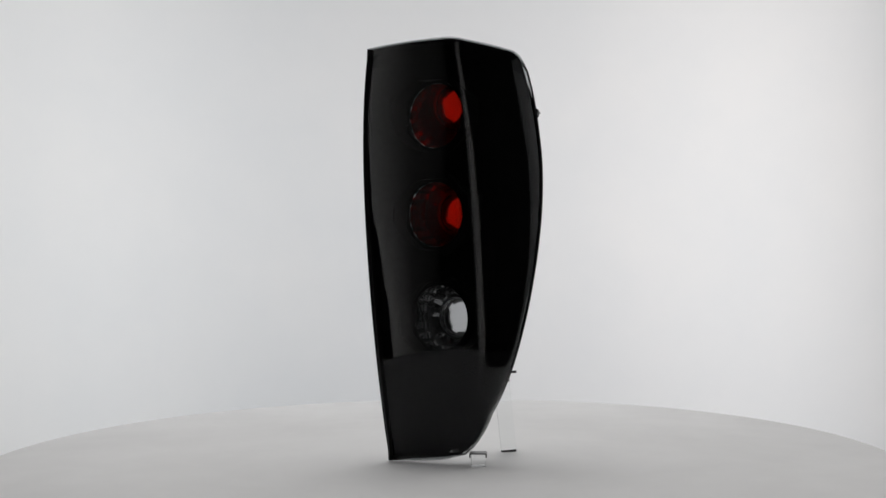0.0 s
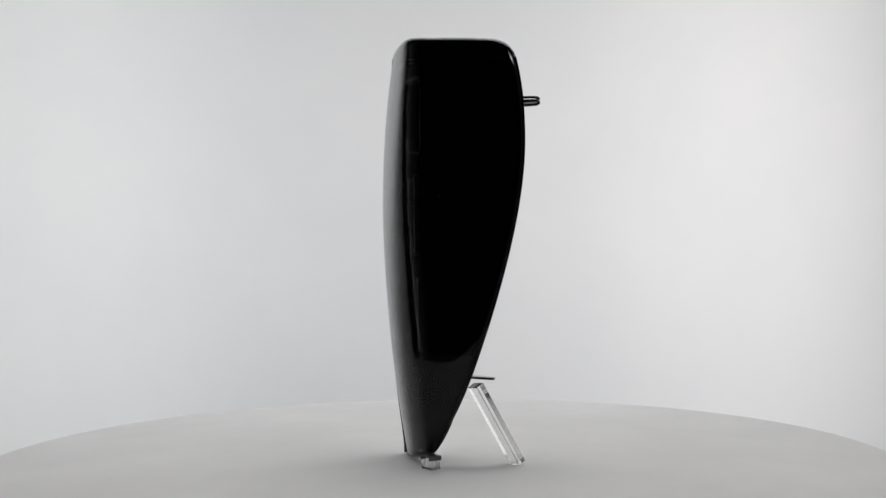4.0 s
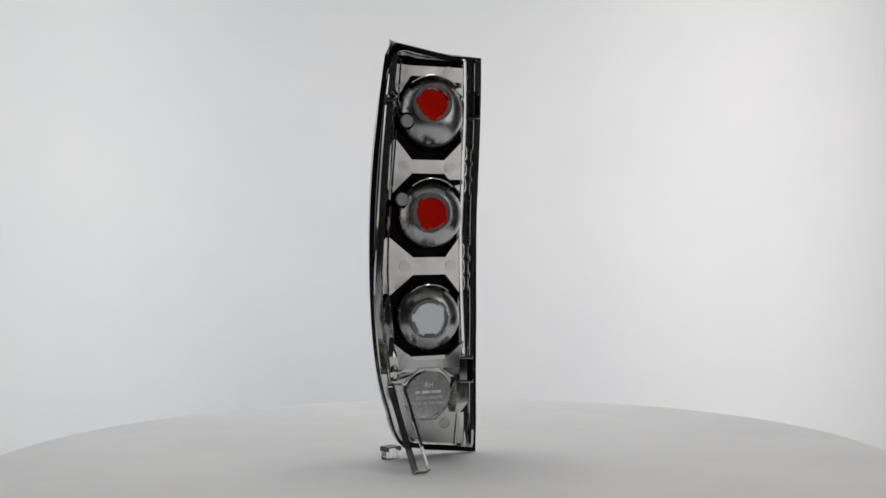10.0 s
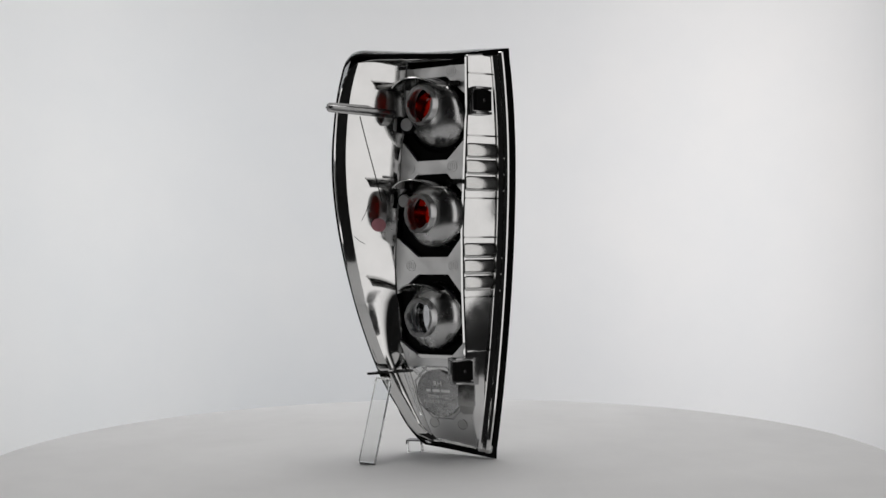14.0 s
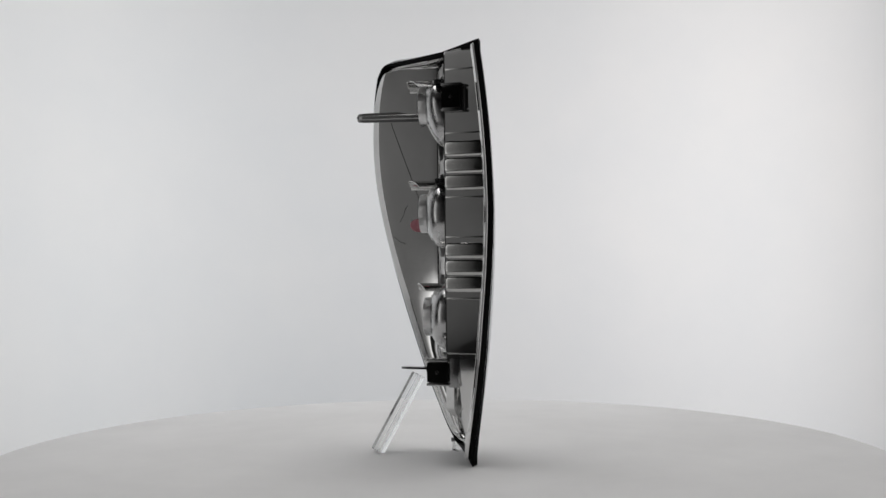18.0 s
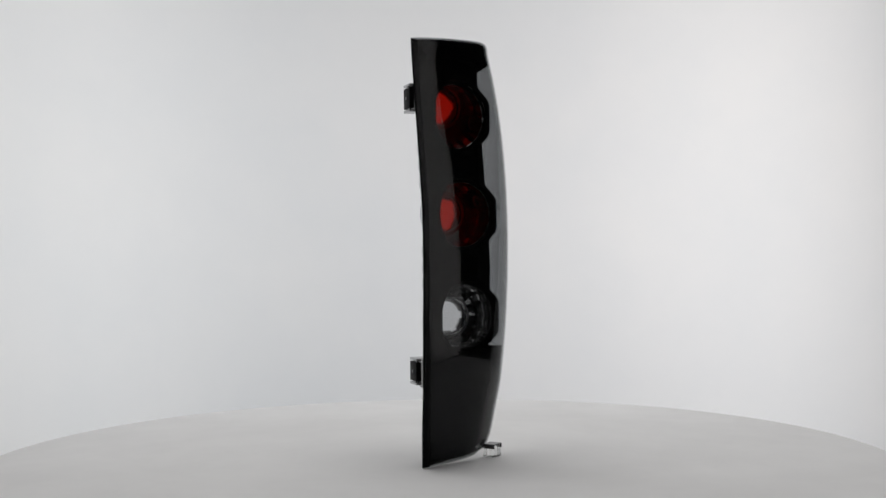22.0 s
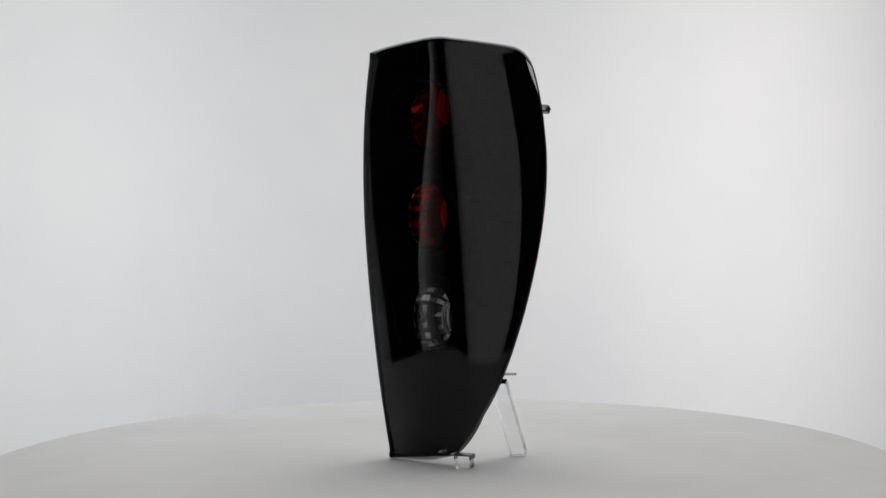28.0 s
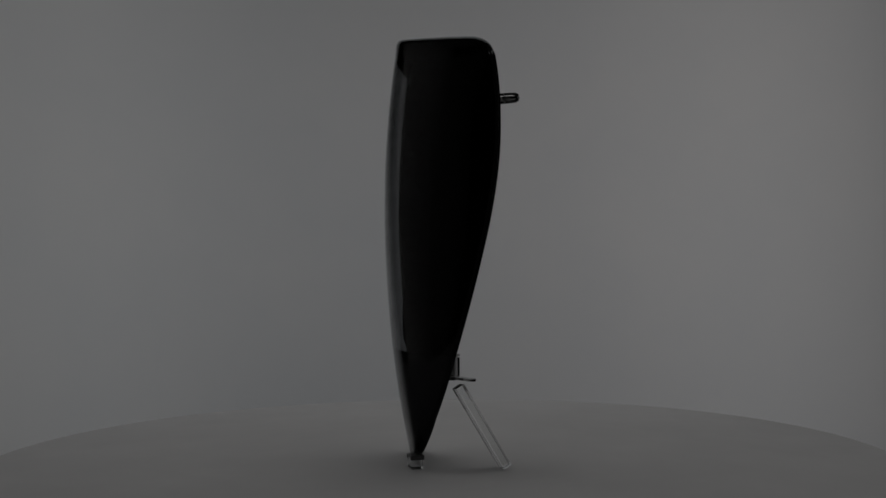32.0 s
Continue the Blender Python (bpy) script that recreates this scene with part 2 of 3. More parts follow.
# ---- turntable, backdrop, room ----
def turntable():
    base = tagged(new("turntable"), "round matt pale grey display turntable board", "turntable")
    bm = bmesh.new()
    r = 0.4725
    top = -0.0035
    rows = []
    for h, rr in ((-0.024, 0.0), (-0.024, r - 0.003), (-0.021, r), (-0.003, r), (-0.0009, r - 0.0009), (0.0, r - 0.003), (0.0, 0.30), (0.0, 0.0)):
        rows.append([(rr * math.cos(k * math.tau / 160), rr * math.sin(k * math.tau / 160), h) for k in range(160)])
    rows = [[(x, y, h + top) for x, y, h in row] for row in rows]
    grid_mesh(bm, rows, True)
    bmesh.ops.remove_doubles(bm, verts=bm.verts[:], dist=1e-5)
    part("board", bm, TABLE, base)
    bm = bmesh.new()
    rows = [[(rr * math.cos(k * math.tau / 48), rr * math.sin(k * math.tau / 48), h) for k in range(48)] for h, rr in ((-0.36, 0.0), (-0.36, 0.19), (-0.34, 0.17), (-0.03, 0.16), (-0.0270, 0.155), (-0.0270, 0.0))]
    grid_mesh(bm, rows, True)
    bmesh.ops.remove_doubles(bm, verts=bm.verts[:], dist=1e-5)
    part("motor_base", bm, BLACK, base)
    return base


def backdrop():
    bm = bmesh.new()
    rows = []
    for z in (-0.358, 0.0, 0.3, 0.8, 1.6, 2.2):
        rows.append([(0.95 * math.sin(radians(a)), 0.95 * math.cos(radians(a)), z) for a in range(-78, 73, 3)])
    vs = grid_mesh(bm, rows)
    ob = part("backdrop", bm, PAPER, None)
    tagged(ob, "curved seamless white paper backdrop behind the turntable", "backdrop", kind="structure")


def room():
    # unseen room added round the set; it only shows in reflections
    for name, size, at in (("floor", (5, 5, 0.1), (0, 0, -0.41)), ("ceiling", (5, 5, 0.1), (0, 0, 2.75)),
                           ("wall_north", (5, 0.1, 3.2), (0, 2.55, 1.2)), ("wall_south", (5, 0.1, 3.2), (0, -2.55, 1.2)),
                           ("wall_east", (0.1, 5, 3.2), (2.55, 0, 1.2)), ("wall_west", (0.1, 5, 3.2), (-2.55, 0, 1.2))):
        bm = bmesh.new()
        box(bm, size, pose(*at))
        ob = part(name, bm, SIDE_FILL if name in ("wall_east", "wall_west") else ROOM, None, smooth=False)
        tagged(ob, "unseen dark studio " + name.split("_")[0], "wall" if "wall" in name else name, kind="structure")


# ---- the lamp ----
E1, E2 = Vector((0.928, -0.372, 0)), Vector((0.372, 0.928, 0))  # across and out of the back plate
TILT = math.atan2(0.018, 0.076)  # of the plate's lower end
SLOPE, SLOPE_OUT = UP * math.cos(TILT) + E2 * math.sin(TILT), E2 * math.cos(TILT) - UP * math.sin(TILT)
BULB_A, BULB = axes(55)
BOWL_Z = (0.3475, 0.2475, 0.1435)
HOLE_LIFT = (0.0135, 0.002, -0.001)
BULB_REAR = (Vector((0.0185, 0.0110, 0)), Vector((0.0215, 0.0100, 0)), Vector((0.0225, 0.0060, 0)))


def back(u, w, z):
    return Vector((E1.x * u + E2.x * w, E1.y * u + E2.y * w, z * 1000)) * 0.001


def plate_w(z):
    return -5.0 if z > 0.104 else -5.0 - (0.104 - z) / 0.076 * 18.0


def between(z, table):
    """Linear between (height, value) pairs given from low to high."""
    for (z0, v0), (z1, v1) in zip(table, table[1:]):
        if z <= z1:
            return v0 + (v1 - v0) * max(0.0, (z - z0) / (z1 - z0))
    return table[-1][1]


def plate_end(z):
    return between(z, ((0.0, 27.0), (0.02, 31.0), (0.05, 40.0), (0.08, 45.0), (0.115, 52.0), (0.167, 57.5), (0.19, 58.3), (0.226, 57.0), (0.274, 52.7), (0.324, 48.2), (0.383, 43.2), (0.41, 41.0)))


PANEL, PANEL_N = Vector((0.7193, 0.6947)), Vector((0.6947, -0.7193))  # along the flat side panel, and into the lamp


def panel_foot(z):
    """Where the flat side panel ends beside the rim."""
    b = edge_b(z)
    deep = min(0.0727 - 0.0837 * z, b.dot(PANEL_N) - 0.0058)
    return b - PANEL * 0.0098 + PANEL_N * (deep - b.dot(PANEL_N))


def panel_curve(z):
    p, q = back(plate_end(z), plate_w(z) + 1.8, 0).to_2d(), panel_foot(z)
    mid = q - PANEL * ((q - p).length * 0.6)
    return [p * (1 - k) ** 2 + mid * 2 * k * (1 - k) + q * k * k for k in [j / 14 for j in range(15)]]


def plate_start(z):
    """The inboard edge of the back plate."""
    return -24.5 - 7.0 * min(1.0, max(0.0, (z - 0.23) / 0.13)) - 2.0 * min(1.0, max(0.0, (0.17 - z) / 0.07))


def housing_section(z):
    """The shell's plan from the inboard rim over the back to the outer rim."""
    a, b = edge_a(z), edge_b(z)
    w = plate_w(z)
    well = 1.0 if z > 0.103 else 0.0
    end = plate_end(z)
    pts = [a + Vector(q) for q in ((0.0045, -0.0008), (0.0064, -0.0006), (0.0070, 0.0030), (0.0078, 0.0036), (0.0102, 0.0036), (0.0110, 0.0030), (0.0116, -0.0004), (0.0150, -0.0010), (0.0178, -0.0010), (0.0190, -0.0004))]
    pts += [back(u, x, 0).to_2d() for u, x in ((plate_start(z) - 1.0, w + 1.0), (plate_start(z) - 0.2, w + 1.6), (plate_start(z) + 1.0, w + 1.6), (plate_start(z) + 1.9, w), (plate_start(z) + 2.5, w - 0.6), (plate_start(z) + 3.1, w - 10 * well))] + [None] + [back(u, x, 0).to_2d() for u, x in ((end - 2.4, w - 6.5 * well), (end - 1.8, w - 1.0), (end - 1.2, w + 1.5), (end, w + 1.8))]
    gap = pts.index(None)
    pts[gap:gap + 1] = [pts[gap - 1].lerp(pts[gap + 1], k / 54) for k in range(1, 54)]
    pts += panel_curve(z)[1:]
    high = (b - panel_foot(z)).dot(PANEL_N)
    slope = min(0.0051, high * 0.94 - 0.0012)
    for k in range(9):
        pts.append(b - PANEL * (0.0092 - 0.0076 * k / 8) - PANEL_N * (high * 0.94 - slope * k / 8))
    pts += [b - PANEL * 0.0012 - PANEL_N * (high * 0.94 - slope) * 0.8, b - PANEL * 0.0011 - PANEL_N * 0.0004]
    return pts


def housing_rows():
    turn = [k * math.pi / 16 for k in range(1, 9)]
    zs = [0.0025, 0.0032, 0.006, 0.016] + [0.028 + 0.0125 * k for k in range(6)] + [0.1025, 0.1035] + [0.107 + 0.00175 * k for k in range(161)]
    zs += [0.3895, 0.392, 0.3945, 0.397, 0.3995, 0.402] + [0.4035 + 0.004 * math.sin(a) for a in turn] + [0.4078, 0.4082]
    gs = [0.0, 0.7, 0.92] + [1.0] * (len(zs) - 13) + [0.88 + 0.12 * math.cos(a) for a in turn] + [0.5, 0.0]
    rows = []
    for z, g in zip(zs, gs):
        sec = housing_section(z)
        a, b = sec[0], sec[-1]
        row = []
        for i, p in enumerate(sec):
            k = (p - a).dot(b - a) / (b - a).length_squared
            k = min(1, max(0, k))
            c = a.lerp(b, k)
            q = c + (p - c) * g
            drop = 0.017 * (1 - math.sqrt(max(0, 1 - max(0, (k - 0.80) / 0.20) ** 2))) * max(0, (z - 0.36) / 0.045)
            base = 0.0095 * k * max(0.0, 1 - z / 0.02)
            lift = 0.0065 * max(0.0, 1 - k / 0.35) * min(1.0, max(0.0, (z - 0.36) / 0.04))
            row.append(Vector((q.x, q.y, z + base + lift - drop)))
        rows.append(row)
    return rows


TURN_X, TURN_Y = 0.022, -0.0335


def bezel_y(x):
    """How far forward the flat of the bezel lies; beyond its fold it runs back."""
    if x < TURN_X:
        return -0.0165 + (TURN_Y + 0.0165) * (x + 0.068) / (TURN_X + 0.068)
    return TURN_Y + (x - TURN_X) * 0.35


def clear_bowls(bm, radius):
    """Opens a mesh where the three bowls pass through it."""
    gone = []
    for f in bm.faces:
        m = f.calc_center_median()
        for k in range(3):
            r = m - (BULB_REAR[k] + UP * BOWL_Z[k])
            depth = r.dot(BULB)
            if -0.075 < depth < 0.0 and (r - BULB * depth).length < radius:
                gone.append(f)
                break
    bmesh.ops.delete(bm, geom=gone, context='FACES')
    for v in [v for v in bm.verts if v.is_boundary]:
        for k in range(3):
            r = v.co - (BULB_REAR[k] + UP * BOWL_Z[k])
            depth = r.dot(BULB)
            flat = r - BULB * depth
            if -0.075 < depth < 0.0 and abs(flat.length - radius) < 0.0022:
                v.co += flat.normalized() * (radius - flat.length)


def eight_sided(angle):
    """The outline of an octagon with softened corners, against a circle of 1."""
    return min(1.058, 1.0 / math.cos((angle + math.pi / 8) % (math.pi / 4) - math.pi / 8))


def notched(angle, k):
    """Widens a bulb opening at its keyways."""
    for c in ((0.15, 2.75, 4.75), (0.75, 3.6, 5.2), (0.05, 2.45, 4.15, 5.25))[k]:
        if abs((angle - c + math.pi) % math.tau - math.pi) < 0.24:
            return 1.165
    return 1.0


def text_mesh(words, size):
    data = bpy.data.curves.new("words", 'FONT')
    data.body, data.size, data.align_x, data.align_y, data.extrude = words, size, 'CENTER', 'CENTER', 0.00015
    data.resolution_u = 3
    ob = bpy.data.objects.new("words", data)
    scene.collection.objects.link(ob)
    me = bpy.data.meshes.new_from_object(ob)
    bpy.data.objects.remove(ob)
    return me


def tail_light():
    lamp = tagged(new("tail_light"), "black smoked vehicle tail light with chrome-plated back, on a turntable", "tail light")
    # the outer lens
    bm = bmesh.new()
    grid_mesh(bm, [[lens_point(s, v, g) for s in S_STEPS] for v, g in lens_rows()])
    bmesh.ops.remove_doubles(bm, verts=bm.verts[:], dist=1e-5)
    lens = part("lens", bm, SMOKED, lamp, "glossy smoked clear plastic lens")
    shell = lens.modifiers.new("thick", 'SOLIDIFY')
    shell.thickness, shell.offset = 0.0012, -1

    # black edge round the open back
    run = [(0.0, k / 40, 1) for k in range(41)] + [(k / 40, 1.0, 0) for k in range(1, 41)]
    run += [(1.0, 1 - k / 60, 1) for k in range(1, 61)] + [(1 - k / 30, 0.0, 0) for k in range(1, 30)]
    loop = [lens_point(*q) for q in run]
    bm = bmesh.new()
    n = len(loop)
    mid = Vector((0.02, 0.0, 0.2))
    rows = []
    for i, p in enumerate(loop):
        d = (loop[(i + 1) % n] - loop[i - 1]).normalized()
        inward = (mid - p) - d * (mid - p).dot(d)
        chord = (edge_b(p.z) - edge_a(p.z)).to_3d().normalized()
        out = Vector((-chord.y, chord.x, 0))
        inward = inward - out * inward.dot(out)
        inward.normalize()
        slim = (1.25 if run[i][0] < 0.03 else 1.0) - 0.78 * max(0.0, (run[i][0] - 0.5) / 0.5)
        rows.append([p + inward * x + out * y for x, y in ((0.0008, -0.0002), (-0.0002, 0.0001), (-0.0004, 0.0008), (0.0000, 0.0014), (0.0047 * slim, 0.0014 * slim), (0.0053 * slim, 0.0006), (0.0053 * slim, -0.004), (0.0026 * slim, -0.004))])
    rows.append(rows[0])
    grid_mesh(bm, rows, True)
    bmesh.ops.remove_doubles(bm, verts=bm.verts[:], dist=1e-6)
    part("rim", bm, SATIN_BLACK, lamp, "black plastic rim")

    # chrome shell
    bm = bmesh.new()
    grid_mesh(bm, housing_rows())
    clear_bowls(bm, 0.0338)
    # black put on the wells' faces for the dark that their chrome reflects
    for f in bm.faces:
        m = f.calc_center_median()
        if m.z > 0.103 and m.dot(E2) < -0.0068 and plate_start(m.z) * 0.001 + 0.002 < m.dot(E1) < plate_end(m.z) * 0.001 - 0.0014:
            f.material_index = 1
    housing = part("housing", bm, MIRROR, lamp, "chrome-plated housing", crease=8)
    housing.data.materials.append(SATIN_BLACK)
    housing.modifiers.new("thick", 'SOLIDIFY').thickness = 0.0012

    # bars of the back plate between the wells
    for k, (c_up, c_low) in enumerate(((None, BOWL_Z[0]), (BOWL_Z[0], BOWL_Z[1]), (BOWL_Z[1], BOWL_Z[2]), (BOWL_Z[2], None))):
        lo_end, lo_mid = (c_low + 0.0215, c_low + 0.043) if c_low else (0.098, 0.098)
        hi_end, hi_mid = (c_up - 0.0215, c_up - 0.043) if c_up else (0.401, 0.401)
        if k == 0:
            lo_mid, hi_mid = 0.3905, 0.401
        if k == 3:
            hi_end, hi_mid = 0.117, 0.100
            lo_end = lo_mid = 0.090
        u0, u1 = plate_start(lo_end) + 0.3, plate_start(hi_end) + 0.3
        outline = [(u0, lo_end), (-7, lo_mid), (29, lo_mid), (plate_end(lo_end) - 1.2, lo_end), (plate_end(hi_end) - 1.2, hi_end), (29, hi_mid), (-7, hi_mid), (u1, hi_end)]
        if k in (0, 3):
            outline = [p for i, p in enumerate(outline) if not (k == 0 and i in (5, 6)) and not (k == 3 and i in (1, 2))]
        bm = bmesh.new()
        if k == 3:
            prism(bm, [(u * 0.001, (z - 0.104) / math.cos(TILT)) for u, z in outline], back(0, -5, 0.104), E1, SLOPE, SLOPE_OUT, -0.0036, 0.0012)
        else:
            prism(bm, [(u * 0.001, z) for u, z in outline], Vector((0, 0, 0)), E1, UP, E2, -0.0085, -0.0035)
        bevelled(bm, 0.0022, 3)
        bar = part("plate_bar", bm, BAR, lamp)
        for u in (-13.0, 38.0):
            z = (lo_mid + hi_mid) / 2 if k < 3 else 0.1065
            if k == 3 and u < 0:
                continue
            bm = bmesh.new()
            c = back(u, -5, 0.104) + SLOPE * -0.003 + SLOPE_OUT * 0.0013 if k == 3 else back(u, -3.4, z)
            rev(bm, c, SLOPE_OUT if k == 3 else E2, [(0, 0.0058), (0.0005, 0.0058), (0.0005, 0.0050), (0.0001, 0.0048), (0.0001, 0.0001)], 24)
            for x in (-0.0024, 0.0, 0.0024):
                box(bm, (0.0011, 0.0012, 0.0062), Matrix.Translation(c + E1 * x) @ Matrix.Rotation(radians(-21.8), 4, 'Z'))
            part("mould_mark", bm, BAR, bar)

    # reflector bowls
    for k in range(3):
        c = BULB_REAR[k] + UP * BOWL_Z[k]
        bm = bmesh.new()
        far = (-0.0395, -0.0470, -0.0415)[k]
        shift = lambda h: HOLE_LIFT[k] * min(1.0, max(0.0, (h + 0.034) / 0.0265))
        prof = [(far, 0.0351), (far + 0.0015, 0.0354), (-0.034, 0.0355), (-0.0270, 0.0355), (-0.0215, 0.0350), (-0.0180, 0.0338), (-0.0150, 0.0318), (-0.0122, 0.0290), (-0.0098, 0.0258), (-0.0080, 0.0228), (-0.0068, 0.0198)]
        rev(bm, c, BULB, prof, 56, None, shift)
        bowl = part("reflector_bowl", bm, SATIN_CHROME, lamp, "chrome reflector bowl with a round bulb opening")
        bm = bmesh.new()
        inner = [(far + 0.0015, 0.0329)] + [(h - 0.0012, r - 0.0014) for h, r in prof if h > -0.0345]
        rev(bm, c, BULB, inner, 72, lambda a: 1 + 0.022 * math.cos(18 * a), shift)
        part("reflector_face", bm, FACETED, bowl, "faceted silver reflector", smooth=False)
        bm = bmesh.new()
        raised = lambda h: HOLE_LIFT[k]
        rev(bm, c, BULB, [(-0.0135, 0.0190), (-0.0125, 0.0207), (0.0, 0.0199), (0.0007, 0.0194), (0.0007, 0.0184), (-0.0004, 0.0180)], 96, None, raised)
        rev(bm, c, BULB, [(-0.0004, 0.0181), (-0.0004, 0.0154), (-0.003, 0.0154), (-0.003, 0.0181)], 96, lambda a: notched(a, k), raised)
        part("bulb_collar", bm, COLLAR, bowl)
        if k < 2:
            bm = bmesh.new()
            rev(bm, c, BULB, [(far + 0.003 + (-0.022 - far) * math.cos(math.pi / 2 * r / 0.0325), max(r, 0.00005)) for r in (0.0, 0.004, 0.008, 0.012, 0.016, 0.020, 0.024, 0.027, 0.030, 0.0325)], 56)
            part("red_filter", bm, RED, bowl, "transparent red inner lens")
        else:
            bm = bmesh.new()
            for h, r in ((-0.0335, 0.0334), (-0.018, 0.0285), (-0.0105, 0.0205)):
                for j in range(60):
                    a = j * math.tau / 60
                    up = BULB_A * math.cos(a) + UP * math.sin(a)
                    box(bm, (0.0014, 0.0016, 0.0022), Matrix.Translation(c + BULB * h + up * r))
            part("reflector_teeth", bm, FACETED, bowl)
        # skirt from the bowl to the bezel's face, with a narrow flange on it
        bm = bmesh.new()
        ring = []
        for j in range(64):
            a = j * math.tau / 64
            spoke = (BULB_A * math.cos(a) + UP * math.sin(a)) * eight_sided(a)
            p = c + spoke * 0.0365
            reach = far - 0.0005
            for step in range(60):
                q = p + BULB * (reach - step * 0.0005)
                if q.y < bezel_y(q.x) - 0.0006:
                    reach = reach - step * 0.0005
                    break
            reach = min(far - 0.0005, reach)
            end = reach + 0.003
            while end < far + 0.024 and (c + spoke * 0.040 + BULB * end).y < bezel_y((c + spoke * 0.040 + BULB * end).x) + 0.0015:
                end += 0.001
            ring.append((spoke, reach, end))
        rows = []
        for r, d in ((0.0357, 0.0004), (0.0365, 0.0), (0.0377, 0.0002), (0.0405, 0.0010)):
            rows.append([c + spoke * r + BULB * (h + d) for spoke, h, e in ring])
        rows.append([c + spoke * 0.0400 + BULB * e for spoke, h, e in ring])
        grid_mesh(bm, rows, True)
        bm2 = [[c + spoke * 0.0357 + BULB * (h + 0.0004) for spoke, h, e in ring], [c + spoke * 0.0355 + BULB * max(h + 0.001, far + 0.001) for spoke, h, e in ring]]
        bm2 += [[c + spoke.normalized() * 0.0328 + BULB * (far + 0.0011) for spoke, h, e in ring]]
        grid_mesh(bm, bm2, True)
        part("bowl_skirt", bm, SATIN_BLACK, bowl, "satin black skirt")
        # thin arched shelf over the bowl, deepest at its outboard end
        bm = bmesh.new()
        rows = []
        radius, deep = (0.0400, 0.0365, 0.0340)[k], (0.016, 0.015, 0.010)[k]
        for j in range(25):
            f = j / 24
            a = radians(52 + 76 * f)
            spoke = BULB_A * math.cos(a) + UP * math.sin(a)
            tip = deep * (1 - 1.1 * max(0.0, f - 0.4)) - 0.012 * max(0.0, f - 0.5)
            rows.append([c + spoke * r + BULB * h for r, h in ((radius, -0.022), (radius, tip - 0.0006), (radius - 0.0006, tip), (radius - 0.0012, tip - 0.0006), (radius - 0.0012, -0.022))])
        v = grid_mesh(bm, rows, True)
        bm.faces.new(v[0][::-1])
        bm.faces.new(v[-1])
        part("bowl_hood", bm, CHROME, bowl)
        if k == 1:
            away = (BULB * 0.80 - UP * 0.60).normalized()
            rise = (UP * 0.80 + BULB * 0.60).normalized()
            me = text_mesh("3057", 0.0052)
            me.transform(Matrix.Translation(c + UP * (HOLE_LIFT[k] - 0.0303) + BULB * -0.0127) @ Matrix((-BULB_A, rise, away)).transposed().to_4x4())
            me.materials.append(SATIN_CHROME)
            new("raised_number", me).parent = bowl
        # black lug between the bowl's shoulder and the plate's inboard edge
        if k < 2:
            bm = bmesh.new()
            z = BOWL_Z[k] + 0.0330
            rows = []
            for h in (-0.0050, 0.0035):
                rows.append([back(u, w, z + h + (0.004 if u < -15 and h < 0 else 0)) for u, w in ((-4.0, -9.0), (-23.5, -7.0), (-25.0, 2.0), (-20.0, 6.5), (-9.0, 1.0))])
            v = grid_mesh(bm, rows, True)
            bm.faces.new(v[0][::-1])
            bm.faces.new(v[1])
            bevelled(bm, 0.0010)
            part("bowl_lug", bm, BLACK, bowl, "black plastic lug")

    # round studs beside the two upper bowls
    for u, w, z in ((37.0, 8.3, 0.343), (42.2, 5.0, 0.2635)):
        bm = bmesh.new()
        rev(bm, back(u, -14, z), E2, [(0, 0.0070), (0.0138 + w * 0.0006, 0.0066), (0.0145 + w * 0.0006, 0.0060), (0.0145 + w * 0.0006, 0.0001)], 32)
        stud = part("stud", bm, STUD, lamp, "matt grey round stud")
        bm = bmesh.new()
        rev(bm, back(u, -14, z), E2, [(0, 0.0090), (0.0118 + w * 0.0006, 0.0088), (0.0124 + w * 0.0006, 0.0084), (0.0124 + w * 0.0006, 0.0072), (0.006, 0.0071)], 32)
        part("stud_socket", bm, SATIN_BLACK, stud, "black ring round the stud")

    # ribbed blocks on the inboard wall
    for z0 in (0.2965, 0.194):
        for j in range(3):
            z = z0 + (j - 1) * 0.0168
            a = edge_a(z) + Vector((0.0185, -0.0008))
            p0, p1 = a.to_3d() + UP * z, back(plate_start(z) - 1.0, -3.9, z)
            d = (p1 - p0).normalized()
            nrm = Vector((d.y, -d.x, 0)) * -1
            bm = bmesh.new()
            rows = []
            for f in (0.0, 0.06, 0.94, 1.0):
                r = 0.0082 if 0 < f < 1 else 0.0072
                rows.append([p0.lerp(p1, f) - nrm * 0.0005 + nrm * (0.0034 * math.sin(t) ** 0.6) * r / 0.0082 + UP * r * math.cos(t) for t in [k * math.pi / 12 for k in range(13)]])
            v = grid_mesh(bm, rows)
            bm.faces.new(v[0])
            bm.faces.new(v[-1][::-1])
            part("rib", bm, CHROME, lamp)
    # plain fillets that divide the wall
    for z in (0.392, 0.3285, 0.2645, 0.2245, 0.163, 0.108):
        a = edge_a(z) + Vector((0.0185, -0.0008))
        p0, p1 = a.to_3d() + UP * z, back(plate_start(z) - 1.0, -3.9, z)
        d = (p1 - p0).normalized()
        bm = bmesh.new()
        box(bm, ((p1 - p0).length, 0.0034, 0.0018), Matrix.Translation((p0 + p1) / 2) @ Matrix.Rotation(math.atan2(d.y, d.x), 4, 'Z'))
        bevelled(bm, 0.0005)
        part("wall_fillet", bm, CHROME, lamp)

